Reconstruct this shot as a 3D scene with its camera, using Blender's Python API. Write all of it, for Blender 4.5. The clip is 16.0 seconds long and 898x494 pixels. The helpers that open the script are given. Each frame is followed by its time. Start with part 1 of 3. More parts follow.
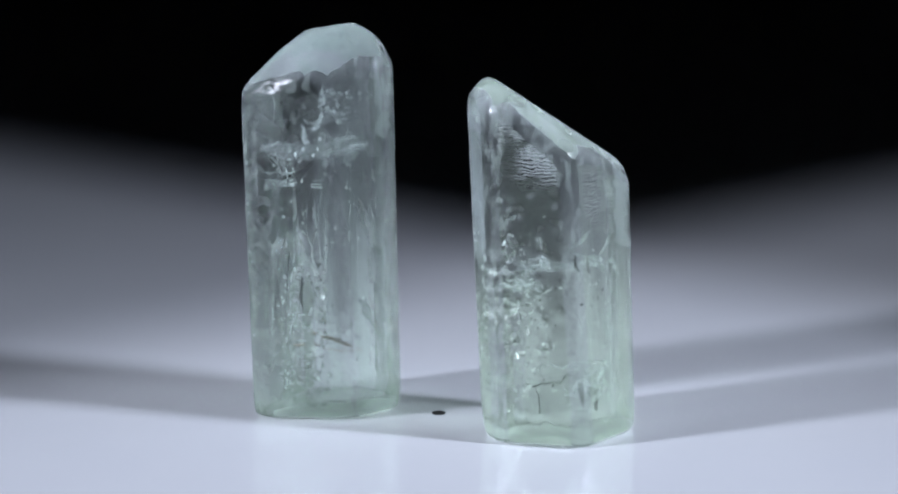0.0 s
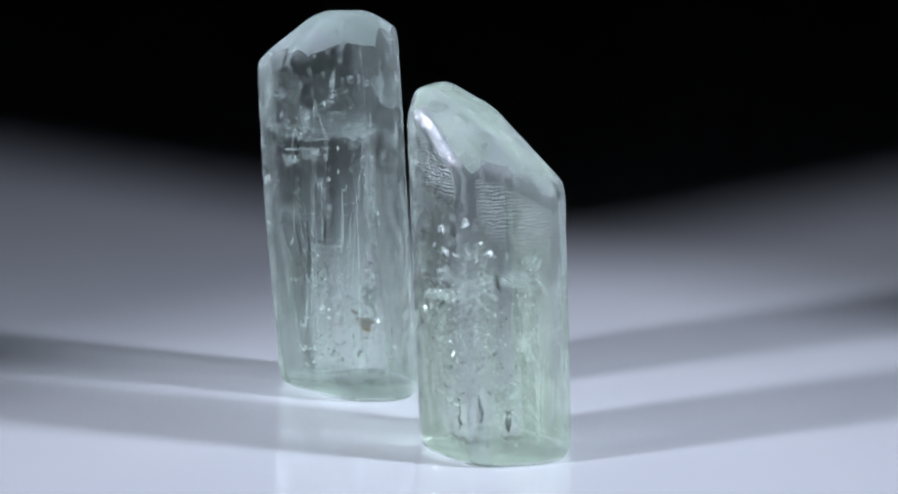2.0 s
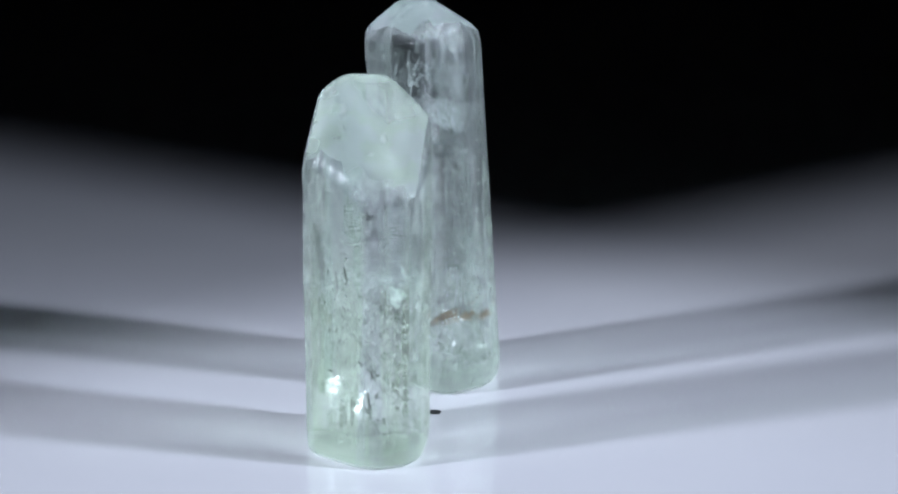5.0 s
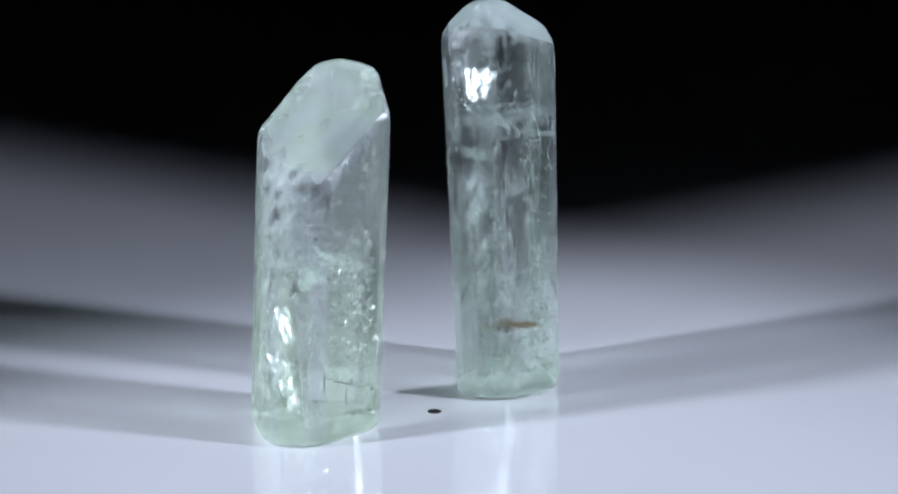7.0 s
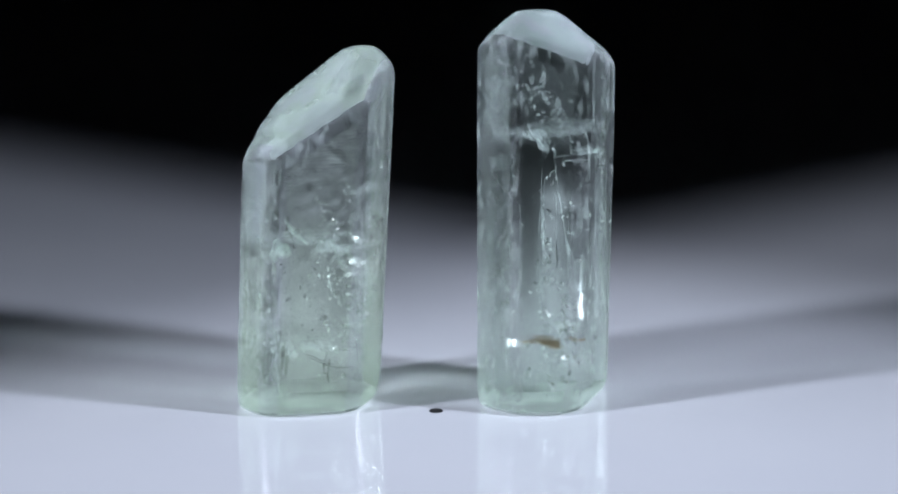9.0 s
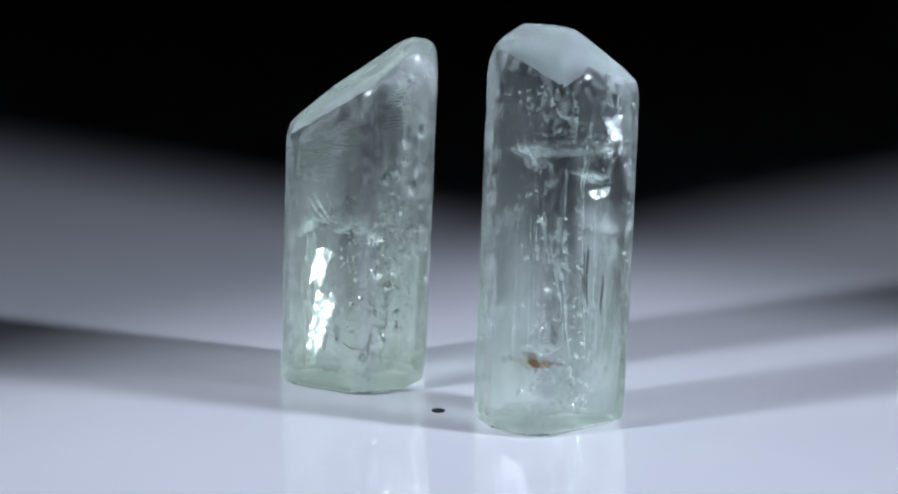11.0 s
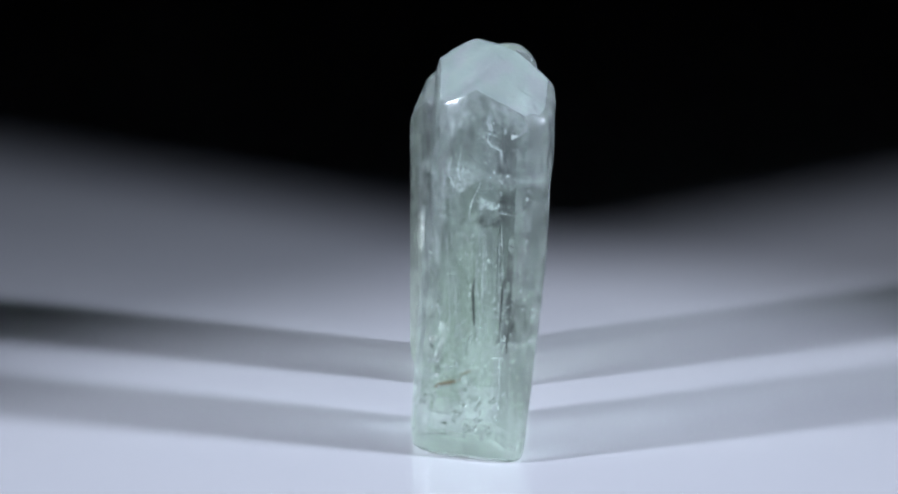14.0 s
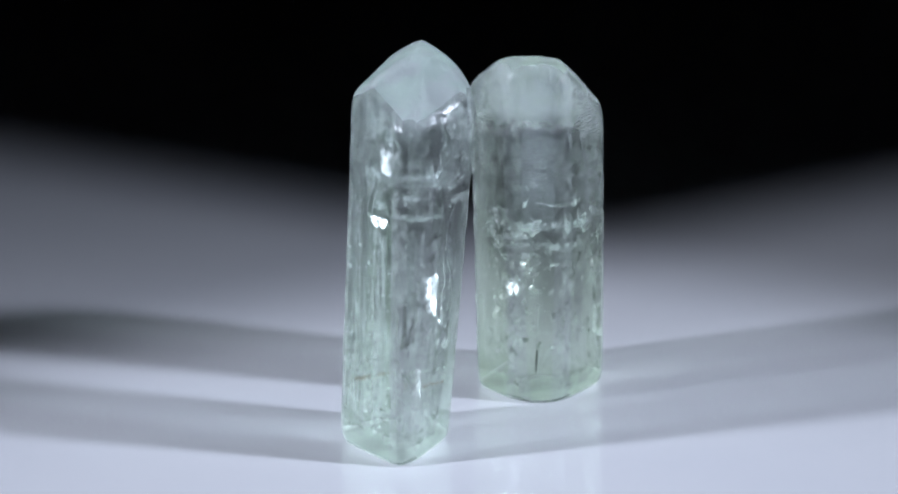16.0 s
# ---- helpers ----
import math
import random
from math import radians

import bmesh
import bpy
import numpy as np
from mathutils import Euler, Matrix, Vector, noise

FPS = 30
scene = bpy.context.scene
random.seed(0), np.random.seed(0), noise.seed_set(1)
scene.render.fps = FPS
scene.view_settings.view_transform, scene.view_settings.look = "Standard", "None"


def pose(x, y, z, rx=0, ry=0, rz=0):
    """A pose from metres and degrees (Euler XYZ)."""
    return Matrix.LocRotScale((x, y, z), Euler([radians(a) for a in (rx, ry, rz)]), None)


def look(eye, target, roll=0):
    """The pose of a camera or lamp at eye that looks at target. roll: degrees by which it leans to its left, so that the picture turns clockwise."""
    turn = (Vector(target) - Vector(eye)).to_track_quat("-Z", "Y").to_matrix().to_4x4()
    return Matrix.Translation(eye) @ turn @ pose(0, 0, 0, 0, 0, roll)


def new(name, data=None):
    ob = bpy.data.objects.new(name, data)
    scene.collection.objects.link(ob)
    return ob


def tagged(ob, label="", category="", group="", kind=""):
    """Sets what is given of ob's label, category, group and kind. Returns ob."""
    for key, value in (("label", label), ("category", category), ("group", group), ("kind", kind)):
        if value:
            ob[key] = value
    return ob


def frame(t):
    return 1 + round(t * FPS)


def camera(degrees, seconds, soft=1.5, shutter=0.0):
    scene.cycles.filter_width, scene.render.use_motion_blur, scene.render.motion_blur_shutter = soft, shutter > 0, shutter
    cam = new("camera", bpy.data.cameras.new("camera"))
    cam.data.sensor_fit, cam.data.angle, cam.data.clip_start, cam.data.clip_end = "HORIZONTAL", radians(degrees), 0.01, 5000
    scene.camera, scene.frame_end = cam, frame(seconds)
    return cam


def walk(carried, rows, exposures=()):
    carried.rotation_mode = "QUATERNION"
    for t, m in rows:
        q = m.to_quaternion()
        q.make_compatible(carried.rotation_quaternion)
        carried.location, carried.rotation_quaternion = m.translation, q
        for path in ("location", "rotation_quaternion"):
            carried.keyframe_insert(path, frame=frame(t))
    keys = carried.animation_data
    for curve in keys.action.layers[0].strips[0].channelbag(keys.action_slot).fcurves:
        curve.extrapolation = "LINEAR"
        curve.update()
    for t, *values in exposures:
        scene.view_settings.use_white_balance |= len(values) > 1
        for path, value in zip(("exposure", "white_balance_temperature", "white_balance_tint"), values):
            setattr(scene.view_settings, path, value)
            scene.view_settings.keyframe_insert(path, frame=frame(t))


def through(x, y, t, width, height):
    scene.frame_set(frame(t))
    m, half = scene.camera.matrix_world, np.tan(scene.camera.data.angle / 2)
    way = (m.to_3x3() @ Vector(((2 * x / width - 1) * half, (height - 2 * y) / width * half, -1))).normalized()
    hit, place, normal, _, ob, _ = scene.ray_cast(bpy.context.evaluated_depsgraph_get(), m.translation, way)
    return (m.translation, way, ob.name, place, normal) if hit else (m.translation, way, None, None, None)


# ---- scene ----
# Two crystals, about 45 and 40 mm tall, on a slowly turning white acrylic disc in a dark studio.
MM = 0.001
RATE = 18.09   # degrees of turn in a second, clockwise from above

# ---- camera ----
cam = camera(11.565, 16.0, soft=2.0)
EYE = (0.0, -0.474047, 0.157381)
AIM = (EYE[0] + 0.002125 * 0.5, EYE[1] + 0.959923 * 0.5, EYE[2] - 0.280256 * 0.5)
walk(cam, [(0.0, look(EYE, AIM)), (16.0, look(EYE, AIM))], exposures=[(0.0, 0.0), (16.0, 0.0)])

# ---- light ----
world = bpy.data.worlds.new("studio_dark")
scene.world = world
world.use_nodes = True
world.node_tree.nodes["Background"].inputs["Color"].default_value = (0.55, 0.65, 1.0, 1)
world.node_tree.nodes["Background"].inputs["Strength"].default_value = 0.004

LAMP_RIGHT = (0.410, -0.138, 0.240)
LAMP_LEFT = (-0.440, -0.188, 0.240)


def lamp(name, at, aim, power, size, colour):
    data = bpy.data.lights.new(name, "AREA")
    data.shape, data.size, data.energy, data.color = "DISK", size, power, colour
    data.spread = radians(33)
    ob = new(name, data)
    ob.matrix_world = look(at, aim)
    return ob


lamp("lamp_right", LAMP_RIGHT, (0, -0.012, 0.0), 0.118, 0.050, (0.724, 0.800, 0.994))
lamp("lamp_left", LAMP_LEFT, (0, -0.012, 0.0), 0.126, 0.050, (0.748, 0.814, 0.994))


# ---- materials ----
def node_material(name):
    m = bpy.data.materials.new(name)
    m.use_nodes = True
    nt = m.node_tree
    return m, nt, nt.nodes["Principled BSDF"]


def noise_node(nt, vec, scale, detail=4.0, rough=0.55, stretch=None):
    if stretch:
        mp = nt.nodes.new("ShaderNodeMapping")
        mp.inputs["Scale"].default_value = stretch
        nt.links.new(vec, mp.inputs["Vector"])
        vec = mp.outputs["Vector"]
    n = nt.nodes.new("ShaderNodeTexNoise")
    n.inputs["Scale"].default_value, n.inputs["Detail"].default_value = scale, detail
    n.inputs["Roughness"].default_value = rough
    nt.links.new(vec, n.inputs["Vector"])
    return n.outputs["Fac"]


def ramp(nt, fac, lo, hi, a=0.0, b=1.0):
    n = nt.nodes.new("ShaderNodeMapRange")
    n.interpolation_type = "SMOOTHSTEP"
    for k, v in (("From Min", lo), ("From Max", hi), ("To Min", a), ("To Max", b)):
        n.inputs[k].default_value = v
    nt.links.new(fac, n.inputs["Value"])
    return n.outputs["Result"]


def mathn(nt, op, a, b):
    n = nt.nodes.new("ShaderNodeMath")
    n.operation = op
    for i, v in enumerate((a, b)):
        if isinstance(v, (int, float)):
            n.inputs[i].default_value = v
        else:
            nt.links.new(v, n.inputs[i])
    return n.outputs["Value"]


def objcoord(nt):
    return nt.nodes.new("ShaderNodeTexCoord").outputs["Object"]


def bump(nt, height, strength, distance, into, prior=None):
    n = nt.nodes.new("ShaderNodeBump")
    n.inputs["Strength"].default_value, n.inputs["Distance"].default_value = strength, distance
    nt.links.new(height, n.inputs["Height"])
    if prior:
        nt.links.new(prior, n.inputs["Normal"])
    if into:
        nt.links.new(n.outputs["Normal"], into.inputs["Normal"])
    return n.outputs["Normal"]


def plain(name, colour, rough, grain=60.0, vary=0.2, metal=0.0):
    m, nt, p = node_material(name)
    co = objcoord(nt)
    mix = nt.nodes.new("ShaderNodeMix")
    mix.data_type = "RGBA"
    mix.inputs["A"].default_value = (*[c * (1 - vary) for c in colour], 1)
    mix.inputs["B"].default_value = (*[min(1, c * (1 + vary)) for c in colour], 1)
    nt.links.new(noise_node(nt, co, grain), mix.inputs["Factor"])
    nt.links.new(mix.outputs["Result"], p.inputs["Base Color"])
    p.inputs["Roughness"].default_value, p.inputs["Metallic"].default_value = rough, metal
    bump(nt, noise_node(nt, co, grain * 6), 0.15, 0.0005, p)
    return m


def acrylic():
    """White glossy acrylic with faint smears and fine dust."""
    m, nt, p = node_material("white_acrylic")
    co = objcoord(nt)
    mix = nt.nodes.new("ShaderNodeMix")
    mix.data_type = "RGBA"
    mix.inputs["A"].default_value = (0.74, 0.75, 0.78, 1)
    mix.inputs["B"].default_value = (0.82, 0.82, 0.83, 1)
    nt.links.new(noise_node(nt, co, 35.0, 5), mix.inputs["Factor"])
    nt.links.new(mix.outputs["Result"], p.inputs["Base Color"])
    nt.links.new(ramp(nt, noise_node(nt, co, 90.0, 6), 0.3, 0.75, 0.03, 0.09), p.inputs["Roughness"])
    p.inputs["IOR"].default_value = 1.5
    p.inputs["Coat Weight"].default_value, p.inputs["Coat IOR"].default_value = 1.0, 1.75
    p.inputs["Coat Roughness"].default_value = 0.025
    return m


def beryl(name, tint, rough_lo, rough_hi, milk, ripple=None, striae=0.3, clear=0.16, even=0.0, cloudy=1.0, low=(0.76, 0.92, 0.76), high=(0.80, 0.91, 0.84), patchy=False, tip=(0.93, 0.98, 0.975), zone_z=0.030, crown=0.0, grain=0.0, broken_milk=False):
    """Clear pale crystal: glass with fine grooves along its length, dull etched patches and a little milkiness.
    ripple: the (normal, offset) of the sloping end below which the sides are etched in waves."""
    m, nt, p = node_material(name)
    co = objcoord(nt)
    level = nt.nodes.new("ShaderNodeSeparateXYZ")
    nt.links.new(co, level.inputs[0])
    zone_at = mathn(nt, "ADD", level.outputs["Z"], mathn(nt, "MULTIPLY", mathn(nt, "SUBTRACT", noise_node(nt, co, 90.0, 2), 0.5), 0.006))
    body = nt.nodes.new("ShaderNodeMix")
    body.data_type = "RGBA"
    body.inputs["A"].default_value, body.inputs["B"].default_value = (*tint, 1), (*tip, 1)
    nt.links.new(ramp(nt, zone_at, zone_z - 0.003, zone_z + 0.003), body.inputs["Factor"])
    nt.links.new(body.outputs["Result"], p.inputs["Base Color"])
    p.inputs["Transmission Weight"].default_value = 1.0
    p.inputs["IOR"].default_value = 1.575
    patch = noise_node(nt, co, 260.0, 5, 0.6)
    rough = ramp(nt, patch, 0.42, 0.7, rough_lo, rough_hi)
    normal = bump(nt, noise_node(nt, co, 900.0, 3, 0.6, (1, 1, 0.05)), striae * 0.35, 0.00008, None)
    normal = bump(nt, noise_node(nt, co, 330.0, 2, 0.5, (1, 1, 0.2)), 0.05, 0.0003, None, normal)
    if grain:
        normal = bump(nt, noise_node(nt, co, 1500.0, 4, 0.65), grain, 0.0003, None, normal)
    if ripple:
        (nx, ny, nz), off, depth = ripple
        dot = nt.nodes.new("ShaderNodeVectorMath")
        dot.operation = "DOT_PRODUCT"
        dot.inputs[1].default_value = (nx, ny, nz)
        nt.links.new(co, dot.inputs[0])
        below = mathn(nt, "SUBTRACT", off, dot.outputs["Value"])
        wob = mathn(nt, "MULTIPLY", mathn(nt, "SUBTRACT", noise_node(nt, co, 150.0, 4), 0.5), 0.012)
        zone = ramp(nt, mathn(nt, "ADD", below, wob), depth * 0.25, depth, 1.0, 0.0)
        wv = nt.nodes.new("ShaderNodeTexWave")
        wv.wave_type, wv.bands_direction = "BANDS", "Z"
        wv.inputs["Scale"].default_value = 800.0
        wv.inputs["Distortion"].default_value = 8.0
        wv.inputs["Detail"].default_value = 2.0
        wv.inputs["Detail Scale"].default_value = 1.2
        nt.links.new(co, wv.inputs["Vector"])
        front = nt.nodes.new("ShaderNodeVectorMath")
        front.operation = "DOT_PRODUCT"
        front.inputs[1].default_value = (0.59, -0.81, 0.0)
        nt.links.new(co, front.inputs[0])
        zone = mathn(nt, "MULTIPLY", zone, ramp(nt, front.outputs["Value"], 0.0005, 0.005, 0.15, 1.0))
        broken = ramp(nt, noise_node(nt, co, 520.0, 3, 0.6, (1, 1, 1.6)), 0.38, 0.54, 0.25, 1.0)
        normal = bump(nt, mathn(nt, "MULTIPLY", wv.outputs["Fac"], mathn(nt, "MULTIPLY", zone, broken)), 0.9, 0.0004, None, normal)
        rough = mathn(nt, "ADD", rough, mathn(nt, "MULTIPLY", zone, 0.06))
    nt.links.new(rough, p.inputs["Roughness"])
    nt.links.new(normal, p.inputs["Normal"])
    # milky patches: light scattered by tiny cracks under the surface
    tr = nt.nodes.new("ShaderNodeBsdfTranslucent")
    hue = nt.nodes.new("ShaderNodeMix")
    hue.data_type = "RGBA"
    hue.inputs["A"].default_value, hue.inputs["B"].default_value = (*low, 1), (*high, 1)
    up = nt.nodes.new("ShaderNodeSeparateXYZ")
    nt.links.new(co, up.inputs[0])
    nt.links.new(ramp(nt, mathn(nt, "ADD", up.outputs["Z"], mathn(nt, "MULTIPLY", noise_node(nt, co, 120.0, 3), 0.014)), 0.016, 0.036), hue.inputs["Factor"])
    if patchy:   # green and greyer clouds side by side
        nt.links.new(ramp(nt, noise_node(nt, co, 170.0, 4, 0.5), 0.42, 0.58), hue.inputs["Factor"])
    nt.links.new(hue.outputs["Result"], tr.inputs["Color"])
    df = nt.nodes.new("ShaderNodeBsdfDiffuse")
    nt.links.new(hue.outputs["Result"], df.inputs["Color"])
    nt.links.new(normal, df.inputs["Normal"])
    half = nt.nodes.new("ShaderNodeMixShader")
    half.inputs[0].default_value = 0.55
    nt.links.new(df.outputs[0], half.inputs[1])
    nt.links.new(tr.outputs[0], half.inputs[2])
    mix = nt.nodes.new("ShaderNodeMixShader")
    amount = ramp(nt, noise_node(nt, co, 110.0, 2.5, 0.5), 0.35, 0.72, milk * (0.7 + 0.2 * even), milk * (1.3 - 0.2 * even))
    if broken_milk:   # bruises, and rim light put into the colour: white dashes with clear gaps
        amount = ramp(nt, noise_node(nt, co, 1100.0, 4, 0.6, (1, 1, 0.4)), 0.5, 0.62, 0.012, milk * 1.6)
    if cloudy != 1.0:   # cloudier towards the broken foot; the milk also stands in for inner glow there
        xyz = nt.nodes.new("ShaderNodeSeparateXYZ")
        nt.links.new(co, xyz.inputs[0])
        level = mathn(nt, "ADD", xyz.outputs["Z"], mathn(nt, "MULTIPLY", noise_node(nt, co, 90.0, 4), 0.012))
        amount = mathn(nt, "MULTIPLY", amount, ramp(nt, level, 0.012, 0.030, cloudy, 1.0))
    if crown:   # extra milk above the colour change, mostly standing in for light in slanting facets
        wavy = mathn(nt, "ADD", up.outputs["Z"], mathn(nt, "MULTIPLY", mathn(nt, "SUBTRACT", noise_node(nt, co, 300.0, 3), 0.5), 0.0012))
        crown_milk = mathn(nt, "MULTIPLY", ramp(nt, noise_node(nt, co, 420.0, 5, 0.65), 0.3, 0.7, 0.5, 1.4), crown)
        amount = mathn(nt, "ADD", amount, mathn(nt, "MULTIPLY", ramp(nt, wavy, zone_z + 0.0006, zone_z + 0.0014), crown_milk))
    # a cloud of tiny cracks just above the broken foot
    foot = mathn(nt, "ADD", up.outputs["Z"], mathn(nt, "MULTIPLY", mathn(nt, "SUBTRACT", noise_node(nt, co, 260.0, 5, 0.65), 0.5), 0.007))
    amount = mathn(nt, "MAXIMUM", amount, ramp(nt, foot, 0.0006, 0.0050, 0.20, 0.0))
    nt.links.new(amount, mix.inputs[0])
    # a share of the light goes straight on through
    go = nt.nodes.new("ShaderNodeBsdfTransparent")
    go.inputs["Color"].default_value = (*[c ** 0.5 for c in tint], 1)
    lens = nt.nodes.new("ShaderNodeMixShader")
    # Banded along the length to imitate bright caustic streaks in the shadows.
    nt.links.new(ramp(nt, noise_node(nt, co, 170.0, 2, 0.5, (1, 1, 0.05)), 0.45, 0.6, clear * 0.4, clear * 3.6), lens.inputs[0])
    nt.links.new(p.outputs[0], lens.inputs[1])
    nt.links.new(go.outputs[0], lens.inputs[2])
    nt.links.new(lens.outputs[0], mix.inputs[1])
    nt.links.new(half.outputs[0], mix.inputs[2])
    nt.links.new(mix.outputs[0], nt.nodes["Material Output"].inputs["Surface"])
    return m


BLACK_CLOTH = plain("black_cloth", (0.006, 0.006, 0.007), 0.95, 300)
BLACK_PAINT = plain("black_paint", (0.012, 0.012, 0.013), 0.9, 20)
DARK_TABLE = plain("dark_table", (0.02, 0.02, 0.021), 0.7, 30)
INK = plain("black_ink", (0.01, 0.01, 0.01), 0.6, 900)
ACRYLIC = acrylic()
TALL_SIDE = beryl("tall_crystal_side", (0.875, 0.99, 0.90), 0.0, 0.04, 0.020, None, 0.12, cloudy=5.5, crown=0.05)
# Real frosting above the colour change; the rest of the milk imitates refracted light.
TALL_FROSTING_GLOW = beryl("tall_crystal_frosting_glow", (0.875, 0.99, 0.905), 0.01, 0.06, 0.05, None, 0.12, even=0.5, cloudy=1.8, crown=0.15, grain=0.25)
TALL_END = beryl("tall_crystal_end", (0.88, 0.95, 0.93), 0.05, 0.20, 0.36, None, 0.1, even=0.6, grain=0.3, low=(0.74, 0.91, 0.82), high=(0.83, 0.91, 0.90), patchy=True)
# White dashes imitate the edges' bright rim lines along with their wear.
WORN_RIM_GLINT = beryl("worn_edge_rim_glint", (0.92, 0.985, 0.94), 0.03, 0.22, 0.16, None, 0.3, grain=0.25, broken_milk=True)
FOOT = beryl("broken_foot", (0.93, 0.98, 0.95), 0.1, 0.3, 0.55, None, 0.3, low=(0.86, 0.92, 0.86))


# ---- helpers of this scene ----
def part(name, bm, material, parent, label=""):
    me = bpy.data.meshes.new(name)
    bm.to_mesh(me)
    bm.free()
    for m in material if isinstance(material, (list, tuple)) else [material]:
        me.materials.append(m)
    ob = new(name, me)
    ob.parent = parent
    if label:
        ob["label"] = label
    return ob


def slab(lo, hi, edge=0.0):
    bm = bmesh.new()
    bmesh.ops.create_cube(bm, size=1.0)
    for v in bm.verts:
        v.co = Vector([l + (c + 0.5) * (h - l) for c, l, h in zip(v.co, lo, hi)])
    if edge:
            bmesh.ops.bevel(bm, geom=bm.edges[:], offset=edge, segments=2, profile=0.7, affect="EDGES")
    return bm


def disc(radius, z0, z1, segs=96, edge=0.0, x=0.0, y=0.0):
    bm = bmesh.new()
    bmesh.ops.create_cone(bm, cap_ends=True, segments=segs, radius1=radius, radius2=radius, depth=z1 - z0)
    bmesh.ops.translate(bm, verts=bm.verts, vec=(x, y, (z0 + z1) / 2))
    if edge:
        rim = [e for e in bm.edges if abs(e.verts[0].co.z - e.verts[1].co.z) < 1e-9]
        bmesh.ops.bevel(bm, geom=rim, offset=edge, segments=2, profile=0.6, affect="EDGES")
    return bm


# ---- the room: a dark studio ----
def setting(name, lo, hi, mat, label, category):
    return tagged(part(name, slab(lo, hi), mat, None), label, category, kind="structure")


def room(x, y0, y1, z0, z1, t=0.04):
    setting("floor", (-x, y0, z0 - t), (x, y1, z0), BLACK_PAINT, "dark matt studio floor", "floor")
    setting("ceiling", (-x, y0, z1), (x, y1, z1 + t), BLACK_PAINT, "black matt studio ceiling", "ceiling")
    setting("wall_north", (-x, y1, z0 - t), (x, y1 + t, z1 + t), BLACK_PAINT, "black matt studio wall", "wall")
    setting("wall_south", (-x, y0 - t, z0 - t), (x, y0, z1 + t), BLACK_PAINT, "black matt studio wall", "wall")
    setting("wall_east", (x, y0 - t, z0 - t), (x + t, y1 + t, z1 + t), BLACK_PAINT, "black matt studio wall", "wall")
    setting("wall_west", (-x - t, y0 - t, z0 - t), (-x, y1 + t, z1 + t), BLACK_PAINT, "black matt studio wall", "wall")


room(0.85, -0.75, 0.85, -0.77, 0.75)


def table():
    t = tagged(new("table"), "dark matt studio table under the turning disc", "table")
    t.location = (0, 0, -0.77)
    part("tabletop", slab((-0.62, -0.36, 0.70), (0.62, 0.66, 0.745), 0.004), DARK_TABLE, t)
    for x in (-0.57, 0.57):
        for y in (-0.31, 0.61):
            part("leg", slab((x - 0.025, y - 0.025, 0), (x + 0.025, y + 0.025, 0.70), 0.003), DARK_TABLE, t)
    return t


table()


def backdrop():
    """A black cloth that hangs behind the table."""
    bm = bmesh.new()
    cols, rows = 60, 12
    grid = [[bm.verts.new((-0.8 + 1.6 * i / cols, 0.76 + 0.012 * math.sin(i * 1.3) + 0.008 * math.sin(i * 0.37 + 1),
                           -0.77 + 1.45 * j / rows)) for j in range(rows + 1)] for i in range(cols + 1)]
    for i in range(cols):
        for j in range(rows):
            bm.faces.new((grid[i][j], grid[i + 1][j], grid[i + 1][j + 1], grid[i][j + 1]))
    bmesh.ops.solidify(bm, geom=bm.faces[:], thickness=0.003)
    return tagged(part("backdrop", bm, BLACK_CLOTH, None), "black cloth hung behind the table", "backdrop", kind="structure")


backdrop()


def light_flag(name, source, near, far, out):
    """A black card a little over half way between a lamp and the disc. Its edge cuts the light off along the line near-far on the disc."""
    root = tagged(new(name), "black card on a thin stand that shades the disc's rear", "light flag", "light flags")
    s = Vector(source)
    a, b = [s + 0.6 * (Vector((*p, 0)) - s) for p in (near, far)]
    o = Vector((*out, 0)) * 0.6
    bm = bmesh.new()
    low = [bm.verts.new(p) for p in (a, b, b + o, a + o)]
    top = [bm.verts.new(v.co + Vector((0, 0, 0.002))) for v in low]
    bm.faces.new(low[::-1])
    bm.faces.new(top)
    for i in range(4):
        bm.faces.new((low[i], low[(i + 1) % 4], top[(i + 1) % 4], top[i]))
    part("card", bm, BLACK_CLOTH, root)
    foot = a + o * 0.9 + (b - a) * 0.05
    part("pole", disc(0.004, -0.013, foot.z, 16, 0, foot.x, foot.y), BLACK_PAINT, root)
    part("base", disc(0.04, -0.025, -0.013, 32, 0.002, foot.x, foot.y), BLACK_PAINT, root)
    return root


def along(p, d, k):
    return (p[0] + d[0] * k, p[1] + d[1] * k)


EDGE_R, DIR_R = (0.0, 0.0765), (0.842, -0.540)   # rear border of the right lamp's pool
EDGE_L, DIR_L = (0.0, 0.0525), (0.820, 0.572)    # rear border of the left lamp's pool
light_flag("light_flag", LAMP_RIGHT, along(EDGE_R, DIR_R, 0.35), along(EDGE_R, DIR_R, -0.5), (0.333, 0.5))
light_flag("light_flag", LAMP_LEFT, along(EDGE_L, DIR_L, -0.35), along(EDGE_L, DIR_L, 0.5), (-0.35, 0.487))


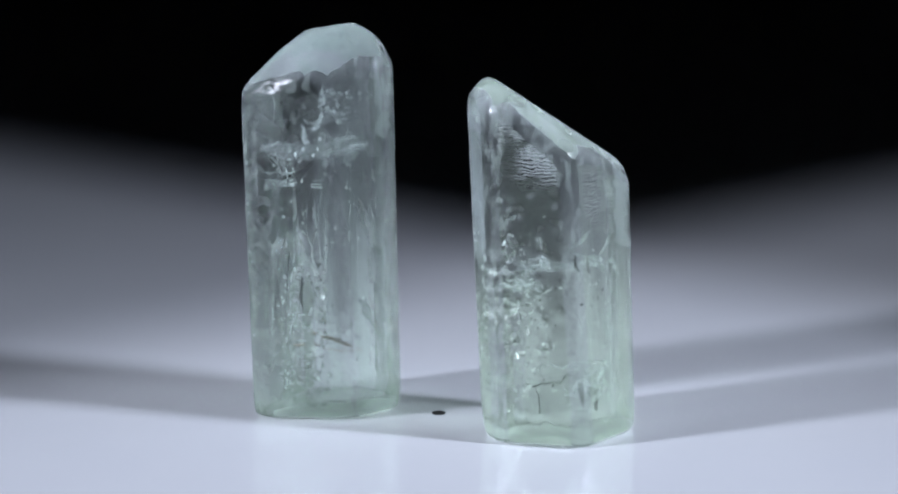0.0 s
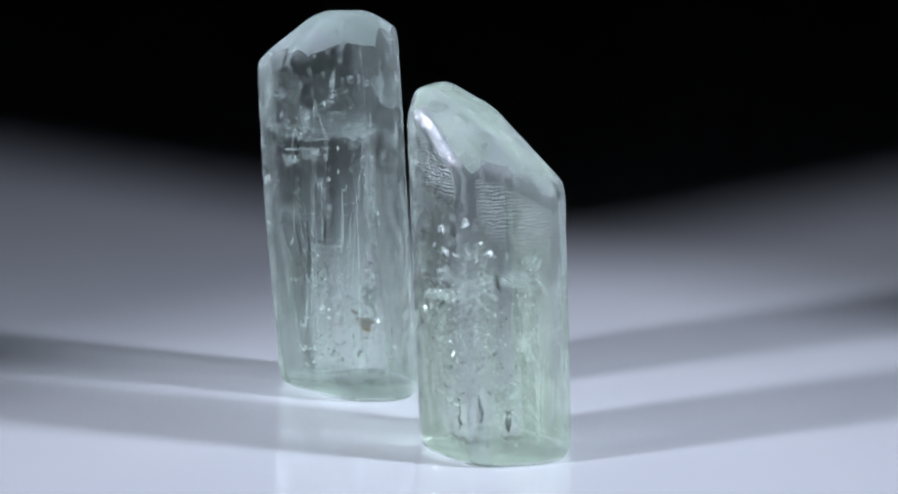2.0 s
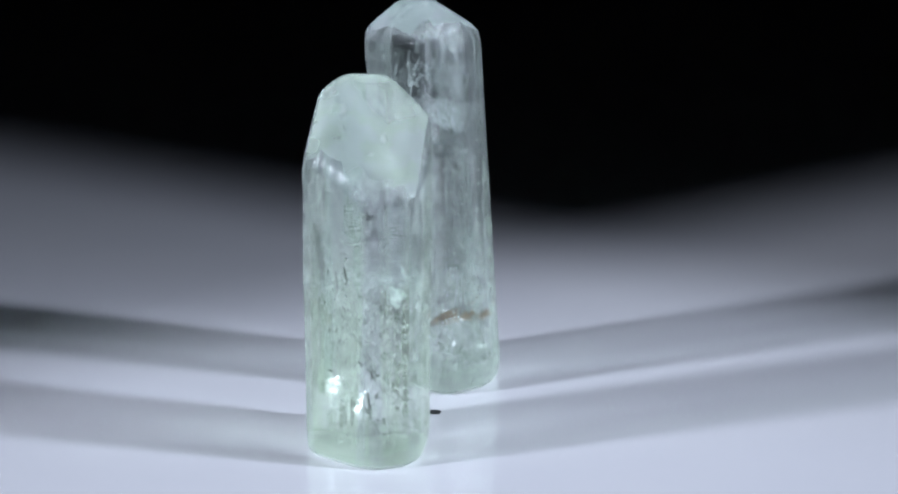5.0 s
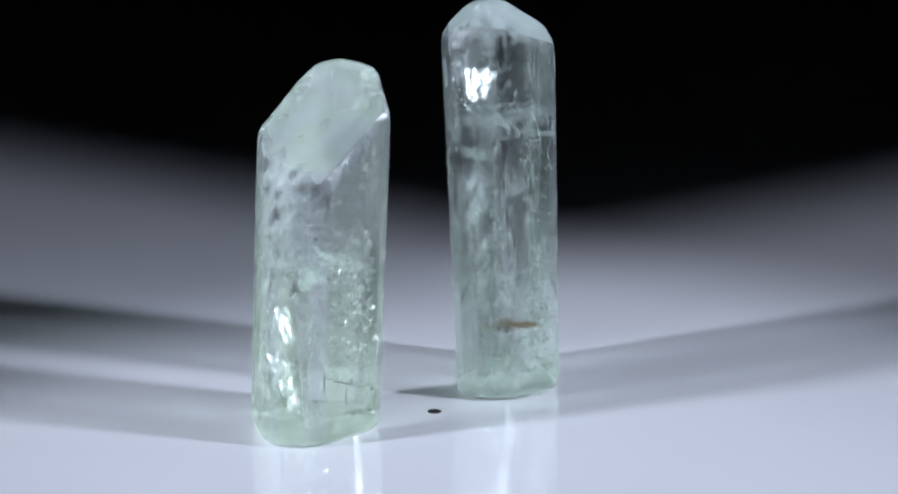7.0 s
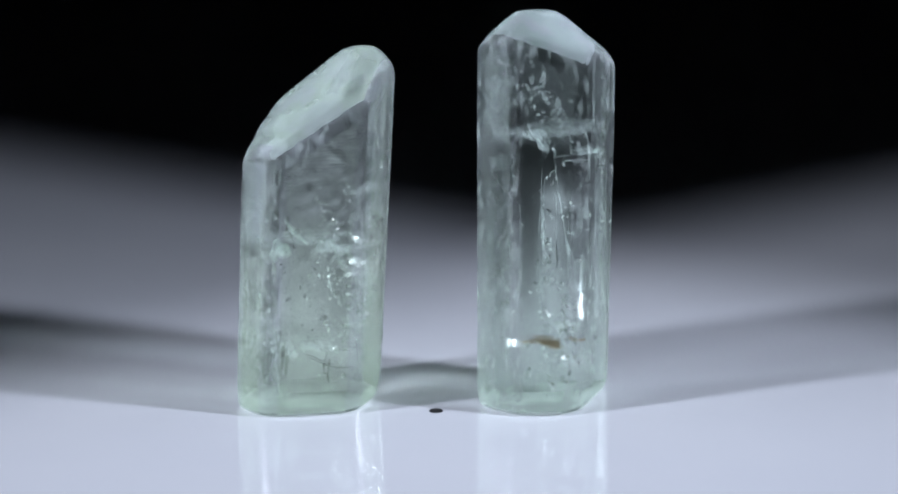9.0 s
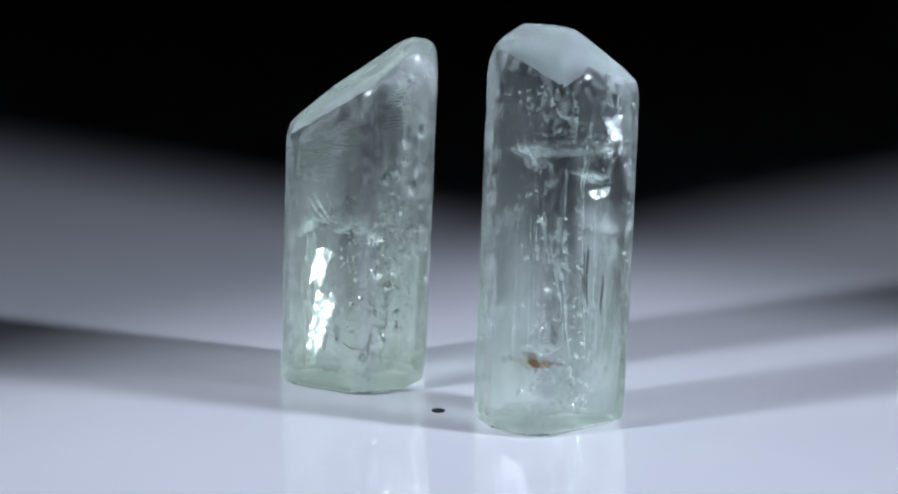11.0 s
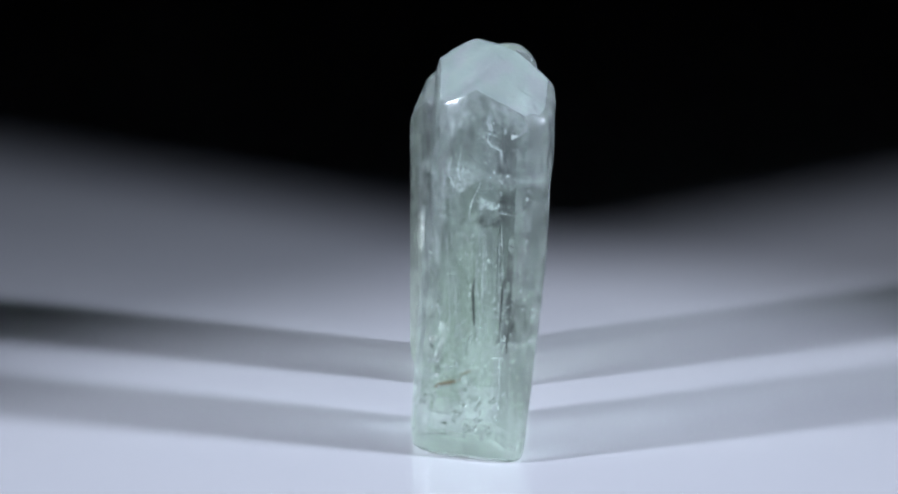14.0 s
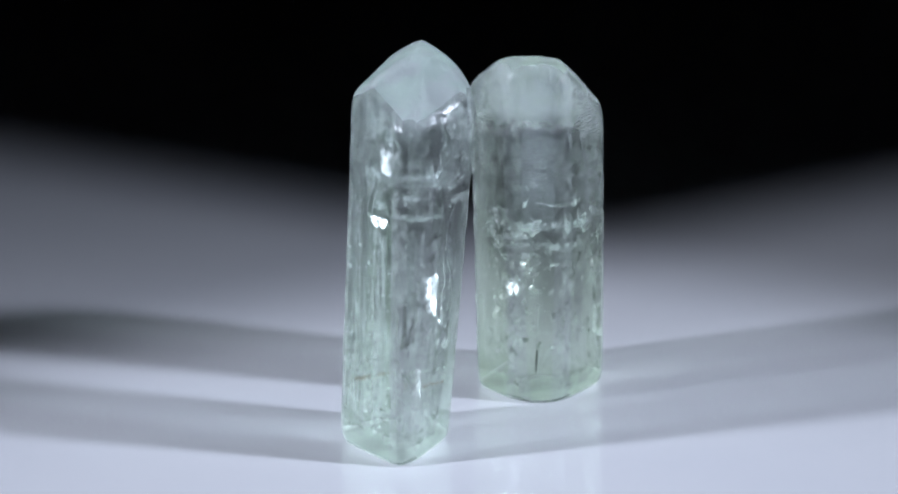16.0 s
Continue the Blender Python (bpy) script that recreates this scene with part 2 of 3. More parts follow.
# ---- the turning disc ----
def turntable():
    t = tagged(new("turntable"), "round glossy white acrylic turntable with a black centre dot", "turntable")
    part("disc", disc(0.30, -0.008, 0.0, 160, 0.001), ACRYLIC, t)
    part("spindle", disc(0.05, -0.025, -0.008, 48), BLACK_PAINT, t)
    part("centre_mark", disc(0.00077, -0.0001, 0.00006, 28, 0, 0.0001, -0.0004), INK, t, "small black dot at the disc's centre")
    return t


TURNTABLE = turntable()


# ---- crystals ----
def facets(rows):
    """Unit normals and offsets in mm from (azimuth, elevation, offset)."""
    out = []
    for az, el, off in rows:
        a, e = radians(az), radians(el)
        out.append((Vector((math.cos(e) * math.cos(a), math.cos(e) * math.sin(a), math.sin(e))), off))
    return out


def worn_edges(faces, radius):
    """Narrow faces that round every edge of the block that the faces enclose."""
    normals = np.array([tuple(n) for n, _ in faces] + [(0, 0, -1)])
    offs = np.array([o for _, o in faces] + [0.0])
    corners = []
    for i in range(len(offs)):
        for j in range(i):
            for k in range(j):
                m = normals[[i, j, k]]
                if abs(np.linalg.det(m)) < 1e-4:
                    continue
                c = np.linalg.solve(m, offs[[i, j, k]])
                if (normals @ c <= offs + 1e-6).all():
                    corners.append(((i, j, k), Vector(c)))
    extra = []
    for i in range(len(offs)):
        for j in range(i):
            ends = [c for ids, c in corners if i in ids and j in ids]
            if len(ends) < 2 or (ends[0] - ends[-1]).length < 0.6:
                continue
            a, b = Vector(normals[i]), Vector(normals[j])
            base = i == len(offs) - 1
            for share in (0.5,) if base else (0.3, 0.7):
                mid = (a * share + b * (1 - share)).normalized()
                half = a.angle(b) / 2
                cut = 0.13 if base else radius * (math.cos(half * abs(1 - 2 * share)) / math.cos(half) - 1)
                extra.append((mid, max(mid.dot(c) for c in ends) - cut))
    return extra


def crystal_body(faces, fine, seed, pale_sides, end=0.64, wear=3.0, soften=2, cap=34.0, bulges=()):
    """A prism with sloping end faces, cut from a block, its edges worn round and nicked and its sides grooved along their length.
    bulges: (azimuth, half width, low, high, outwards) of places where the sides leave their planes, in degrees and mm."""
    bm = bmesh.new()
    bmesh.ops.create_cube(bm, size=120.0)
    bmesh.ops.translate(bm, verts=bm.verts, vec=(0, 0, 60))
    worn = list(faces) + worn_edges(faces, wear)
    for n, off in worn:
        cut = bmesh.ops.bisect_plane(bm, geom=bm.verts[:] + bm.edges[:] + bm.faces[:], plane_co=n * off, plane_no=n, clear_outer=True)
        ring = [g for g in cut["geom_cut"] if isinstance(g, bmesh.types.BMEdge)]
        if ring:
            bmesh.ops.contextual_create(bm, geom=ring)
    bmesh.ops.remove_doubles(bm, verts=bm.verts, dist=0.02)
    bmesh.ops.recalc_face_normals(bm, faces=bm.faces)
    for f in bm.faces:
        az = math.degrees(math.atan2(f.normal.y, f.normal.x)) % 360
        # Sides listed here get the milk that imitates light in slanting facets.
        dull = any(lo <= az <= hi for lo, hi in pale_sides)
        strip_of_wear = max(f.normal.dot(n) for n, _ in faces) < 0.9995
        f.material_index = 2 if f.normal.z < -0.3 else 1 if f.normal.z > end else 4 if strip_of_wear else 3 if dull else 0
    for _ in range(9):
        bmesh.ops.triangulate(bm, faces=bm.faces[:])
        longer = [e for e in bm.edges if e.calc_length() > fine]
        if not longer:
            break
        bmesh.ops.subdivide_edges(bm, edges=longer, cuts=1)
    bmesh.ops.triangulate(bm, faces=bm.faces[:])
    for _ in range(soften):
        bmesh.ops.smooth_vert(bm, verts=bm.verts[:], factor=0.5, use_axis_x=True, use_axis_y=True, use_axis_z=True)
    for _ in range(3):   # the tip's edges are worn most
        bmesh.ops.smooth_vert(bm, verts=[v for v in bm.verts if v.co.z > cap], factor=0.5, use_axis_x=True, use_axis_y=True, use_axis_z=True)
    for _ in range(24):   # the foot is rounder than the rest
        bmesh.ops.smooth_vert(bm, verts=[v for v in bm.verts if v.co.z < 2.4], factor=0.5, use_axis_x=True, use_axis_y=True, use_axis_z=False)
    bm.normal_update()
    shift = []
    for v in bm.verts:
        c, n = v.co, v.normal
        if c.z < 0.6:
            shift.append(Vector())
            continue
        q = Vector((c.x + seed, c.y, c.z * 0.07))
        d = 0.012 * noise.noise(q * 1.3) + 0.003 * noise.noise(q * 3.7)          # grooves along the length
        d += 0.02 * noise.noise(Vector((c.x * 0.5, c.y * 0.5 + seed, c.z * 0.35)))  # gentle unevenness
        slack = sorted(off - m.dot(c) for m, off in faces)
        ridge = max(0.0, 1.0 - slack[1] / 0.7)
        chip = noise.noise(Vector((c.x * 0.9 + 9, c.y * 0.9 - seed, c.z * 0.8)))
        d -= 0.8 * max(0.0, chip - 0.2) * ridge                                  # nicks along the edges
        d -= 0.10 * ridge * max(0.0, noise.noise(c * 1.9 + Vector((seed, 0, 0))))
        az = math.degrees(math.atan2(c.y, c.x))
        for mid, half, low, high, out in bulges:
            a = abs((az - mid + 180) % 360 - 180) / half
            h = abs(c.z - (low + high) / 2) / ((high - low) / 2)
            if a < 1 and h < 1:
                d += out * (1 - a * a) ** 2 * (1 - h ** 4)
        shift.append(n * d)
    for v, move in zip(bm.verts, shift):
        v.co = v.co + move
    for f in bm.faces:
        f.smooth = True
    bmesh.ops.scale(bm, verts=bm.verts, vec=(MM, MM, MM))
    return bm


TALL_AT, SHORT_AT = (-13.697, -1.084), (12.688, -6.572)
TALL_FACES = facets([
    (38.0, 3.1, 9.29), (33.0, 3.0, 9.33), (76.0, 4.1, 8.12), (142.9, -0.3, 5.16), (165.7, 0.0, 8.40), (194.2, -1.7, 7.40),
    (248.4, -1.9, 6.17), (266.4, -6.5, 3.07), (308.5, -2.4, 5.40), (27.9, 44.1, 34.74), (18.6, 45.1, 35.22), (107.9, 55.4, 36.40),
    (171.7, 48.0, 33.44), (226.6, 46.3, 33.65), (288.5, 42.3, 32.52), (315.7, 45.7, 34.60), (247.7, 77.6, 43.75)])
SHORT_FACES = facets([
    (344.5, 1.7, 8.85), (24.4, 2.2, 8.32), (83.1, -0.3, 5.27), (143.5, -2.6, 6.06), (164.9, -6.0, 7.18), (200.6, -2.3, 8.17),
    (257.9, -0.5, 7.70), (258.0, -1.7, 7.27), (319.4, 2.4, 7.80), (19.3, 54.5, 28.80), (68.6, 50.0, 30.67), (100.1, 47.1, 31.02),
    (171.9, 42.8, 33.04), (244.3, 44.5, 33.01), (290.0, 49.4, 31.96), (341.8, 51.2, 28.98), (348.0, 83.9, 39.31)])
SLOPE = SHORT_FACES[9]
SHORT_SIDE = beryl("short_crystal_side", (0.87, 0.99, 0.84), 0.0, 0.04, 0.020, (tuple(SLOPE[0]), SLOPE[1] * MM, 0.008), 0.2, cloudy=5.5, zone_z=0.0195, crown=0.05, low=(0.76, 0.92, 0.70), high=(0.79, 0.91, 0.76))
# Milk here stands in for pale light refracted through slanting facets.
SHORT_GLOW = beryl("short_crystal_painted_glow", (0.87, 0.99, 0.84), 0.01, 0.06, 0.05, (tuple(SLOPE[0]), SLOPE[1] * MM, 0.007), 0.1, even=0.5, cloudy=1.8, zone_z=0.0195, crown=0.15, low=(0.76, 0.92, 0.70), high=(0.81, 0.91, 0.90))
SHORT_END = beryl("short_crystal_end", (0.87, 0.96, 0.90), 0.05, 0.18, 0.29, None, 0.1, even=0.75, grain=0.12, tip=(0.80, 0.97, 0.76), low=(0.76, 0.91, 0.76), high=(0.81, 0.91, 0.87), patchy=True)

TALL = tagged(new("crystal"), "tall pale blue-green translucent crystal with a blunt sloping tip, upright", "crystal", "pair of crystals")
part("body", crystal_body(TALL_FACES, 0.75, 3.0, ((8, 55), (185, 200)), bulges=((248, 28, 21, 31.5, -0.7), (248, 24, 31.5, 36.5, 0.1), (252, 26, 3, 20, 0.6))), [TALL_SIDE, TALL_END, FOOT, TALL_FROSTING_GLOW, WORN_RIM_GLINT], TALL)
SHORT = tagged(new("crystal"), "shorter pale green translucent crystal with one steep sloping end, upright", "crystal", "pair of crystals")
part("body", crystal_body(SHORT_FACES, 0.75, 11.0, ((190, 240), (333, 360), (0, 48), (155, 175)), cap=29.0), [SHORT_SIDE, SHORT_END, FOOT, SHORT_GLOW, WORN_RIM_GLINT], SHORT)


# ---- what the crystals enclose ----
HULL = TALL_FACES   # the faces that the flakes being built must stay inside


def film(name, colour, through):
    """A cracked, silvery film: part of the light passes, part is scattered both ways."""
    m, nt, p = node_material(name)
    co = objcoord(nt)
    p.inputs["Base Color"].default_value = (*colour, 1)
    p.inputs["Roughness"].default_value = 0.22
    p.inputs["Specular IOR Level"].default_value = 0.9
    n = bump(nt, noise_node(nt, co, 1600.0, 4), 0.6, 0.0002, p)
    tr = nt.nodes.new("ShaderNodeBsdfTranslucent")
    tr.inputs["Color"].default_value = (*colour, 1)
    both = nt.nodes.new("ShaderNodeMixShader")
    both.inputs[0].default_value = 0.5
    nt.links.new(p.outputs[0], both.inputs[1])
    nt.links.new(tr.outputs[0], both.inputs[2])
    go = nt.nodes.new("ShaderNodeBsdfTransparent")
    mix = nt.nodes.new("ShaderNodeMixShader")
    nt.links.new(ramp(nt, noise_node(nt, co, 1100.0, 5, 0.65), 0.35, 0.65, through - 0.35, min(1.0, through + 0.3)), mix.inputs[0])
    nt.links.new(both.outputs[0], mix.inputs[1])
    nt.links.new(go.outputs[0], mix.inputs[2])
    nt.links.new(mix.outputs[0], nt.nodes["Material Output"].inputs["Surface"])
    return m


AIR = film("silvery_film", (0.88, 0.94, 0.92), 0.80)
HEALED = film("healed_crack", (0.88, 0.94, 0.92), 0.98)
BROKEN = film("crushed_zone", (0.9, 0.95, 0.93), 0.6)
GLINT = film("bright_cavity", (0.93, 0.97, 0.95), 0.3)


def mirror_film(name):
    """A flat reflector added to imitate facet flashes: clear from most sides, a mirror where it faces a lamp."""
    m, nt, p = node_material(name)
    co = objcoord(nt)
    g = nt.nodes.new("ShaderNodeBsdfGlossy")
    g.inputs["Color"].default_value = (0.95, 0.97, 0.97, 1)
    nt.links.new(ramp(nt, noise_node(nt, co, 600.0, 4), 0.3, 0.7, 0.13, 0.22), g.inputs["Roughness"])
    nt.links.new(bump(nt, noise_node(nt, co, 1300.0, 5), 0.25, 0.0003, None), g.inputs["Normal"])
    go = nt.nodes.new("ShaderNodeBsdfTransparent")
    mix = nt.nodes.new("ShaderNodeMixShader")
    nt.links.new(ramp(nt, noise_node(nt, co, 1300.0, 5, 0.65, (1, 1, 0.16)), 0.38, 0.56, 0.45, 0.97), mix.inputs[0])
    nt.links.new(g.outputs[0], mix.inputs[1])
    nt.links.new(go.outputs[0], mix.inputs[2])
    nt.links.new(mix.outputs[0], nt.nodes["Material Output"].inputs["Surface"])
    return m


MIRROR = mirror_film("flash_mirror")


def glitter():
    """Walls of small open cracks: mirrors that let some light through."""
    m, nt, p = node_material("crack_walls")
    co = objcoord(nt)
    g = nt.nodes.new("ShaderNodeBsdfGlossy")
    g.inputs["Color"].default_value = (0.95, 0.97, 0.96, 1)
    nt.links.new(ramp(nt, noise_node(nt, co, 900.0, 3), 0.3, 0.7, 0.08, 0.3), g.inputs["Roughness"])
    nt.links.new(bump(nt, noise_node(nt, co, 1500.0, 3), 0.5, 0.0003, None), g.inputs["Normal"])
    go = nt.nodes.new("ShaderNodeBsdfTransparent")
    mix = nt.nodes.new("ShaderNodeMixShader")
    nt.links.new(ramp(nt, noise_node(nt, co, 800.0, 3), 0.4, 0.6, 0.15, 0.6), mix.inputs[0])
    nt.links.new(g.outputs[0], mix.inputs[1])
    nt.links.new(go.outputs[0], mix.inputs[2])
    nt.links.new(mix.outputs[0], nt.nodes["Material Output"].inputs["Surface"])
    return m


GLITTER = glitter()
CHALK = film("white_veil", (0.80, 0.88, 0.83), 0.42)
RUST = plain("rust_brown", (0.17, 0.095, 0.03), 0.45, 1500, 0.6)
DARK = plain("dark_needle", (0.03, 0.035, 0.03), 0.4, 1500, 0.4)


def within(faces, c, margin):
    return margin < c.z and all(n.dot(c) < off - margin for n, off in faces)


def sheet(at, normal, wide, deep, wave, thick, seed, turn=0.0, cells=12, torn=1.0):
    """A thin wavy flake with a torn outline, in mm, turned into metres."""
    rnd = random.Random(seed)
    bm = bmesh.new()
    ph = [rnd.uniform(0, 6.28) for _ in range(6)]
    rings, spokes = 4, 3 * cells // 2
    def point(k, j, side):
        a = 2 * math.pi * j / spokes
        r = (k / rings) * (1 + torn * (0.22 * math.sin(3 * a + ph[0]) + 0.13 * math.sin(5 * a + ph[1]) + 0.08 * math.sin(9 * a + ph[2])))
        x, y = 0.5 * wide * r * math.cos(a), 0.5 * deep * r * math.sin(a)
        z = wave * (math.sin(x * 1.3 + ph[3]) + 0.6 * math.sin(y * 2.1 + ph[4]) + 0.35 * math.sin(x * 3.7 + y * 2 + ph[5]))
        return Vector((x, y, z + side * thick * (1 - (k / rings) ** 2 * 0.9)))
    spin = Vector((0, 0, 1)).rotation_difference(Vector(normal)).to_matrix() @ Matrix.Rotation(radians(turn), 3, "Z")
    made = []
    for side in (0.5, -0.5):
        mid = bm.verts.new(point(0, 0, side))
        rows = [[bm.verts.new(point(k, j, side)) for j in range(spokes)] for k in range(1, rings + 1)]
        made.append(rows)
        up = side > 0
        for j in range(spokes):
            n = (j + 1) % spokes
            tri = (mid, rows[0][j], rows[0][n])
            bm.faces.new(tri if up else tri[::-1])
            for k in range(rings - 1):
                quad = (rows[k][j], rows[k + 1][j], rows[k + 1][n], rows[k][n])
                bm.faces.new(quad if up else quad[::-1])
    for j in range(spokes):
        n = (j + 1) % spokes
        bm.faces.new((made[0][-1][j], made[1][-1][j], made[1][-1][n], made[0][-1][n]))
    bmesh.ops.recalc_face_normals(bm, faces=bm.faces)
    mid = Vector(at)
    for v in bm.verts:
        q = spin @ v.co + mid
        for _ in range(8):
            if within(HULL, q, 0.35):
                break
            q = q.lerp(mid, 0.2)
        v.co = q * MM
    for f in bm.faces:
        f.smooth = True
    return bm


def strip(at, normal, wide, tall, taper, seed):
    """A thin flat sheet, for a dark crack and the added flash mirrors, along the crystal's length: straight sides,
    ragged ends, narrower at its foot.
    """
    rnd = random.Random(seed)
    n = Vector(normal).normalized()
    side = Vector((0, 0, 1)).cross(n).normalized()
    rise = n.cross(side)
    cols, rows = 7, 10
    bm = bmesh.new()
    ends = [(rnd.uniform(-0.5, -0.32), rnd.uniform(0.34, 0.5)) for _ in range(cols + 1)]
    sheets = []
    for face in (0.025, -0.025):
        grid = []
        for i in range(cols + 1):
            lo, hi = ends[i]
            column = []
            for k in range(rows + 1):
                h = lo + (hi - lo) * k / rows
                w = wide * (i / cols - 0.5) * (1 - taper * (0.5 - h)) * (1 + 0.06 * math.sin(h * 21 + seed))
                q = Vector(at) + side * w + rise * h * tall + n * face
                for _ in range(8):
                    if within(HULL, q, 0.3):
                        break
                    q = q.lerp(Vector(at), 0.2)
                column.append(bm.verts.new(q * MM))
            grid.append(column)
        sheets.append(grid)
        for i in range(cols):
            for k in range(rows):
                quad = (grid[i][k], grid[i + 1][k], grid[i + 1][k + 1], grid[i][k + 1])
                bm.faces.new(quad if face > 0 else quad[::-1])
    front, back = sheets
    rim = [(i, 0) for i in range(cols)] + [(cols, k) for k in range(rows)] + [(i, rows) for i in range(cols, 0, -1)] + [(0, k) for k in range(rows, 0, -1)]
    for (a, b), (c, d) in zip(rim, rim[1:] + rim[:1]):
        bm.faces.new((front[a][b], back[a][b], back[c][d], front[c][d]))
    bmesh.ops.recalc_face_normals(bm, faces=bm.faces)
    return bm


def needle(a, b, r, seed, bend=0.25, flat=1.0, sides=7):
    """A thin, slightly bent, tapered tube from a to b."""
    rnd = random.Random(seed)
    a, b = Vector(a), Vector(b)
    axis = (b - a).normalized()
    u = axis.orthogonal().normalized()
    w = axis.cross(u)
    bm = bmesh.new()
    steps, rings = 14, []
    p1, p2 = rnd.uniform(0, 6.28), rnd.uniform(0, 6.28)
    for i in range(steps + 1):
        k = i / steps
        c = a.lerp(b, k) + (u * math.cos(p1) + w * math.sin(p1)) * bend * math.sin(math.pi * k) + (u * math.sin(p2) + w * math.cos(p2)) * bend * 0.4 * math.sin(math.tau * k)
        rr = r * (0.35 + 0.65 * math.sin(math.pi * min(1, max(0.04, k * 0.92 + 0.04)))) * rnd.uniform(0.75, 1.2)
        rings.append([bm.verts.new((c + u * rr * math.cos(6.283 * j / sides) + w * rr * flat * math.sin(6.283 * j / sides)) * MM) for j in range(sides)])
    for i in range(steps):
        for j in range(sides):
            n = (j + 1) % sides
            bm.faces.new((rings[i][j], rings[i][n], rings[i + 1][n], rings[i + 1][j]))
    bm.faces.new(rings[0][::-1])
    bm.faces.new(rings[-1])
    bmesh.ops.recalc_face_normals(bm, faces=bm.faces)
    for f in bm.faces:
        f.smooth = True
    return bm


def specks(faces, at, spread, count, small, large, seed, tall=1.0):
    """A cloud of tiny angular cavities."""
    rnd = random.Random(seed)
    bm = bmesh.new()
    for _ in range(count):
        c = Vector([rnd.gauss(p, s) for p, s in zip(at, spread)])
        if not within(faces, c, 1.1):
            continue
        r = small + (large - small) * rnd.random() ** 3
        turn = Euler([rnd.uniform(0, 6.28) for _ in range(3)]).to_matrix()
        got = bmesh.ops.create_icosphere(bm, subdivisions=1, radius=r)
        shape = Vector((rnd.uniform(0.4, 1.2), rnd.uniform(0.25, 0.8), rnd.uniform(0.6, 1.3) * tall))
        for v in got["verts"]:
            q = turn @ Vector((v.co.x * shape.x, v.co.y * shape.y, v.co.z * shape.z)) * rnd.uniform(0.8, 1.2)
            v.co = (q + c) * MM
    return bm


def pits(faces, az0, az1, z0, z1, count, small, large, seed):
    """Tiny pits and nicks just under the surface of the sides."""
    rnd = random.Random(seed)
    bm = bmesh.new()
    for _ in range(count):
        a, z = radians(rnd.uniform(az0, az1)), rnd.uniform(z0, z1)
        out = Vector((math.cos(a), math.sin(a), 0))
        reach = min([(off - n.z * z) / n.dot(out) for n, off in faces if n.dot(out) > 0.15])
        r = small + (large - small) * rnd.random() ** 3
        c = out * (reach - 1.0 - r) + Vector((0, 0, z))
        if not within(faces, c, 0.95 + r):
            continue
        got = bmesh.ops.create_icosphere(bm, subdivisions=1, radius=r)
        shape = Vector((rnd.uniform(0.4, 1.1), rnd.uniform(0.3, 0.9), rnd.uniform(0.5, 2.2)))
        for v in got["verts"]:
            v.co = (Vector((v.co.x * shape.x, v.co.y * shape.y, v.co.z * shape.z)) * rnd.uniform(0.8, 1.2) + c) * MM
    return bm


def shards(faces, at, spread, count, size, seed):
    """A crowd of small flakes of air at all angles: a crushed, glittering zone."""
    rnd = random.Random(seed)
    bm = bmesh.new()
    for _ in range(count):
        c = Vector([rnd.gauss(p, s) for p, s in zip(at, spread)])
        if not within(faces, c, 1.0):
            continue
        turn = Euler([rnd.uniform(0, 6.28) for _ in range(3)]).to_matrix()
        n, r = rnd.randint(5, 8), size * rnd.uniform(0.35, 1.3)
        rim = [turn @ Vector((r * rnd.uniform(0.5, 1.1) * math.cos(6.283 * j / n), r * rnd.uniform(0.4, 0.9) * math.sin(6.283 * j / n), rnd.uniform(-0.08, 0.08))) for j in range(n)]
        up = turn @ Vector((0, 0, 0.06))
        ring = [bm.verts.new((c + q) * MM) for q in rim]
        hi, lo = bm.verts.new((c + up) * MM), bm.verts.new((c - up) * MM)
        for j in range(n):
            bm.faces.new((ring[j], ring[(j + 1) % n], hi))
            bm.faces.new((ring[(j + 1) % n], ring[j], lo))
    bmesh.ops.recalc_face_normals(bm, faces=bm.faces)
    return bm


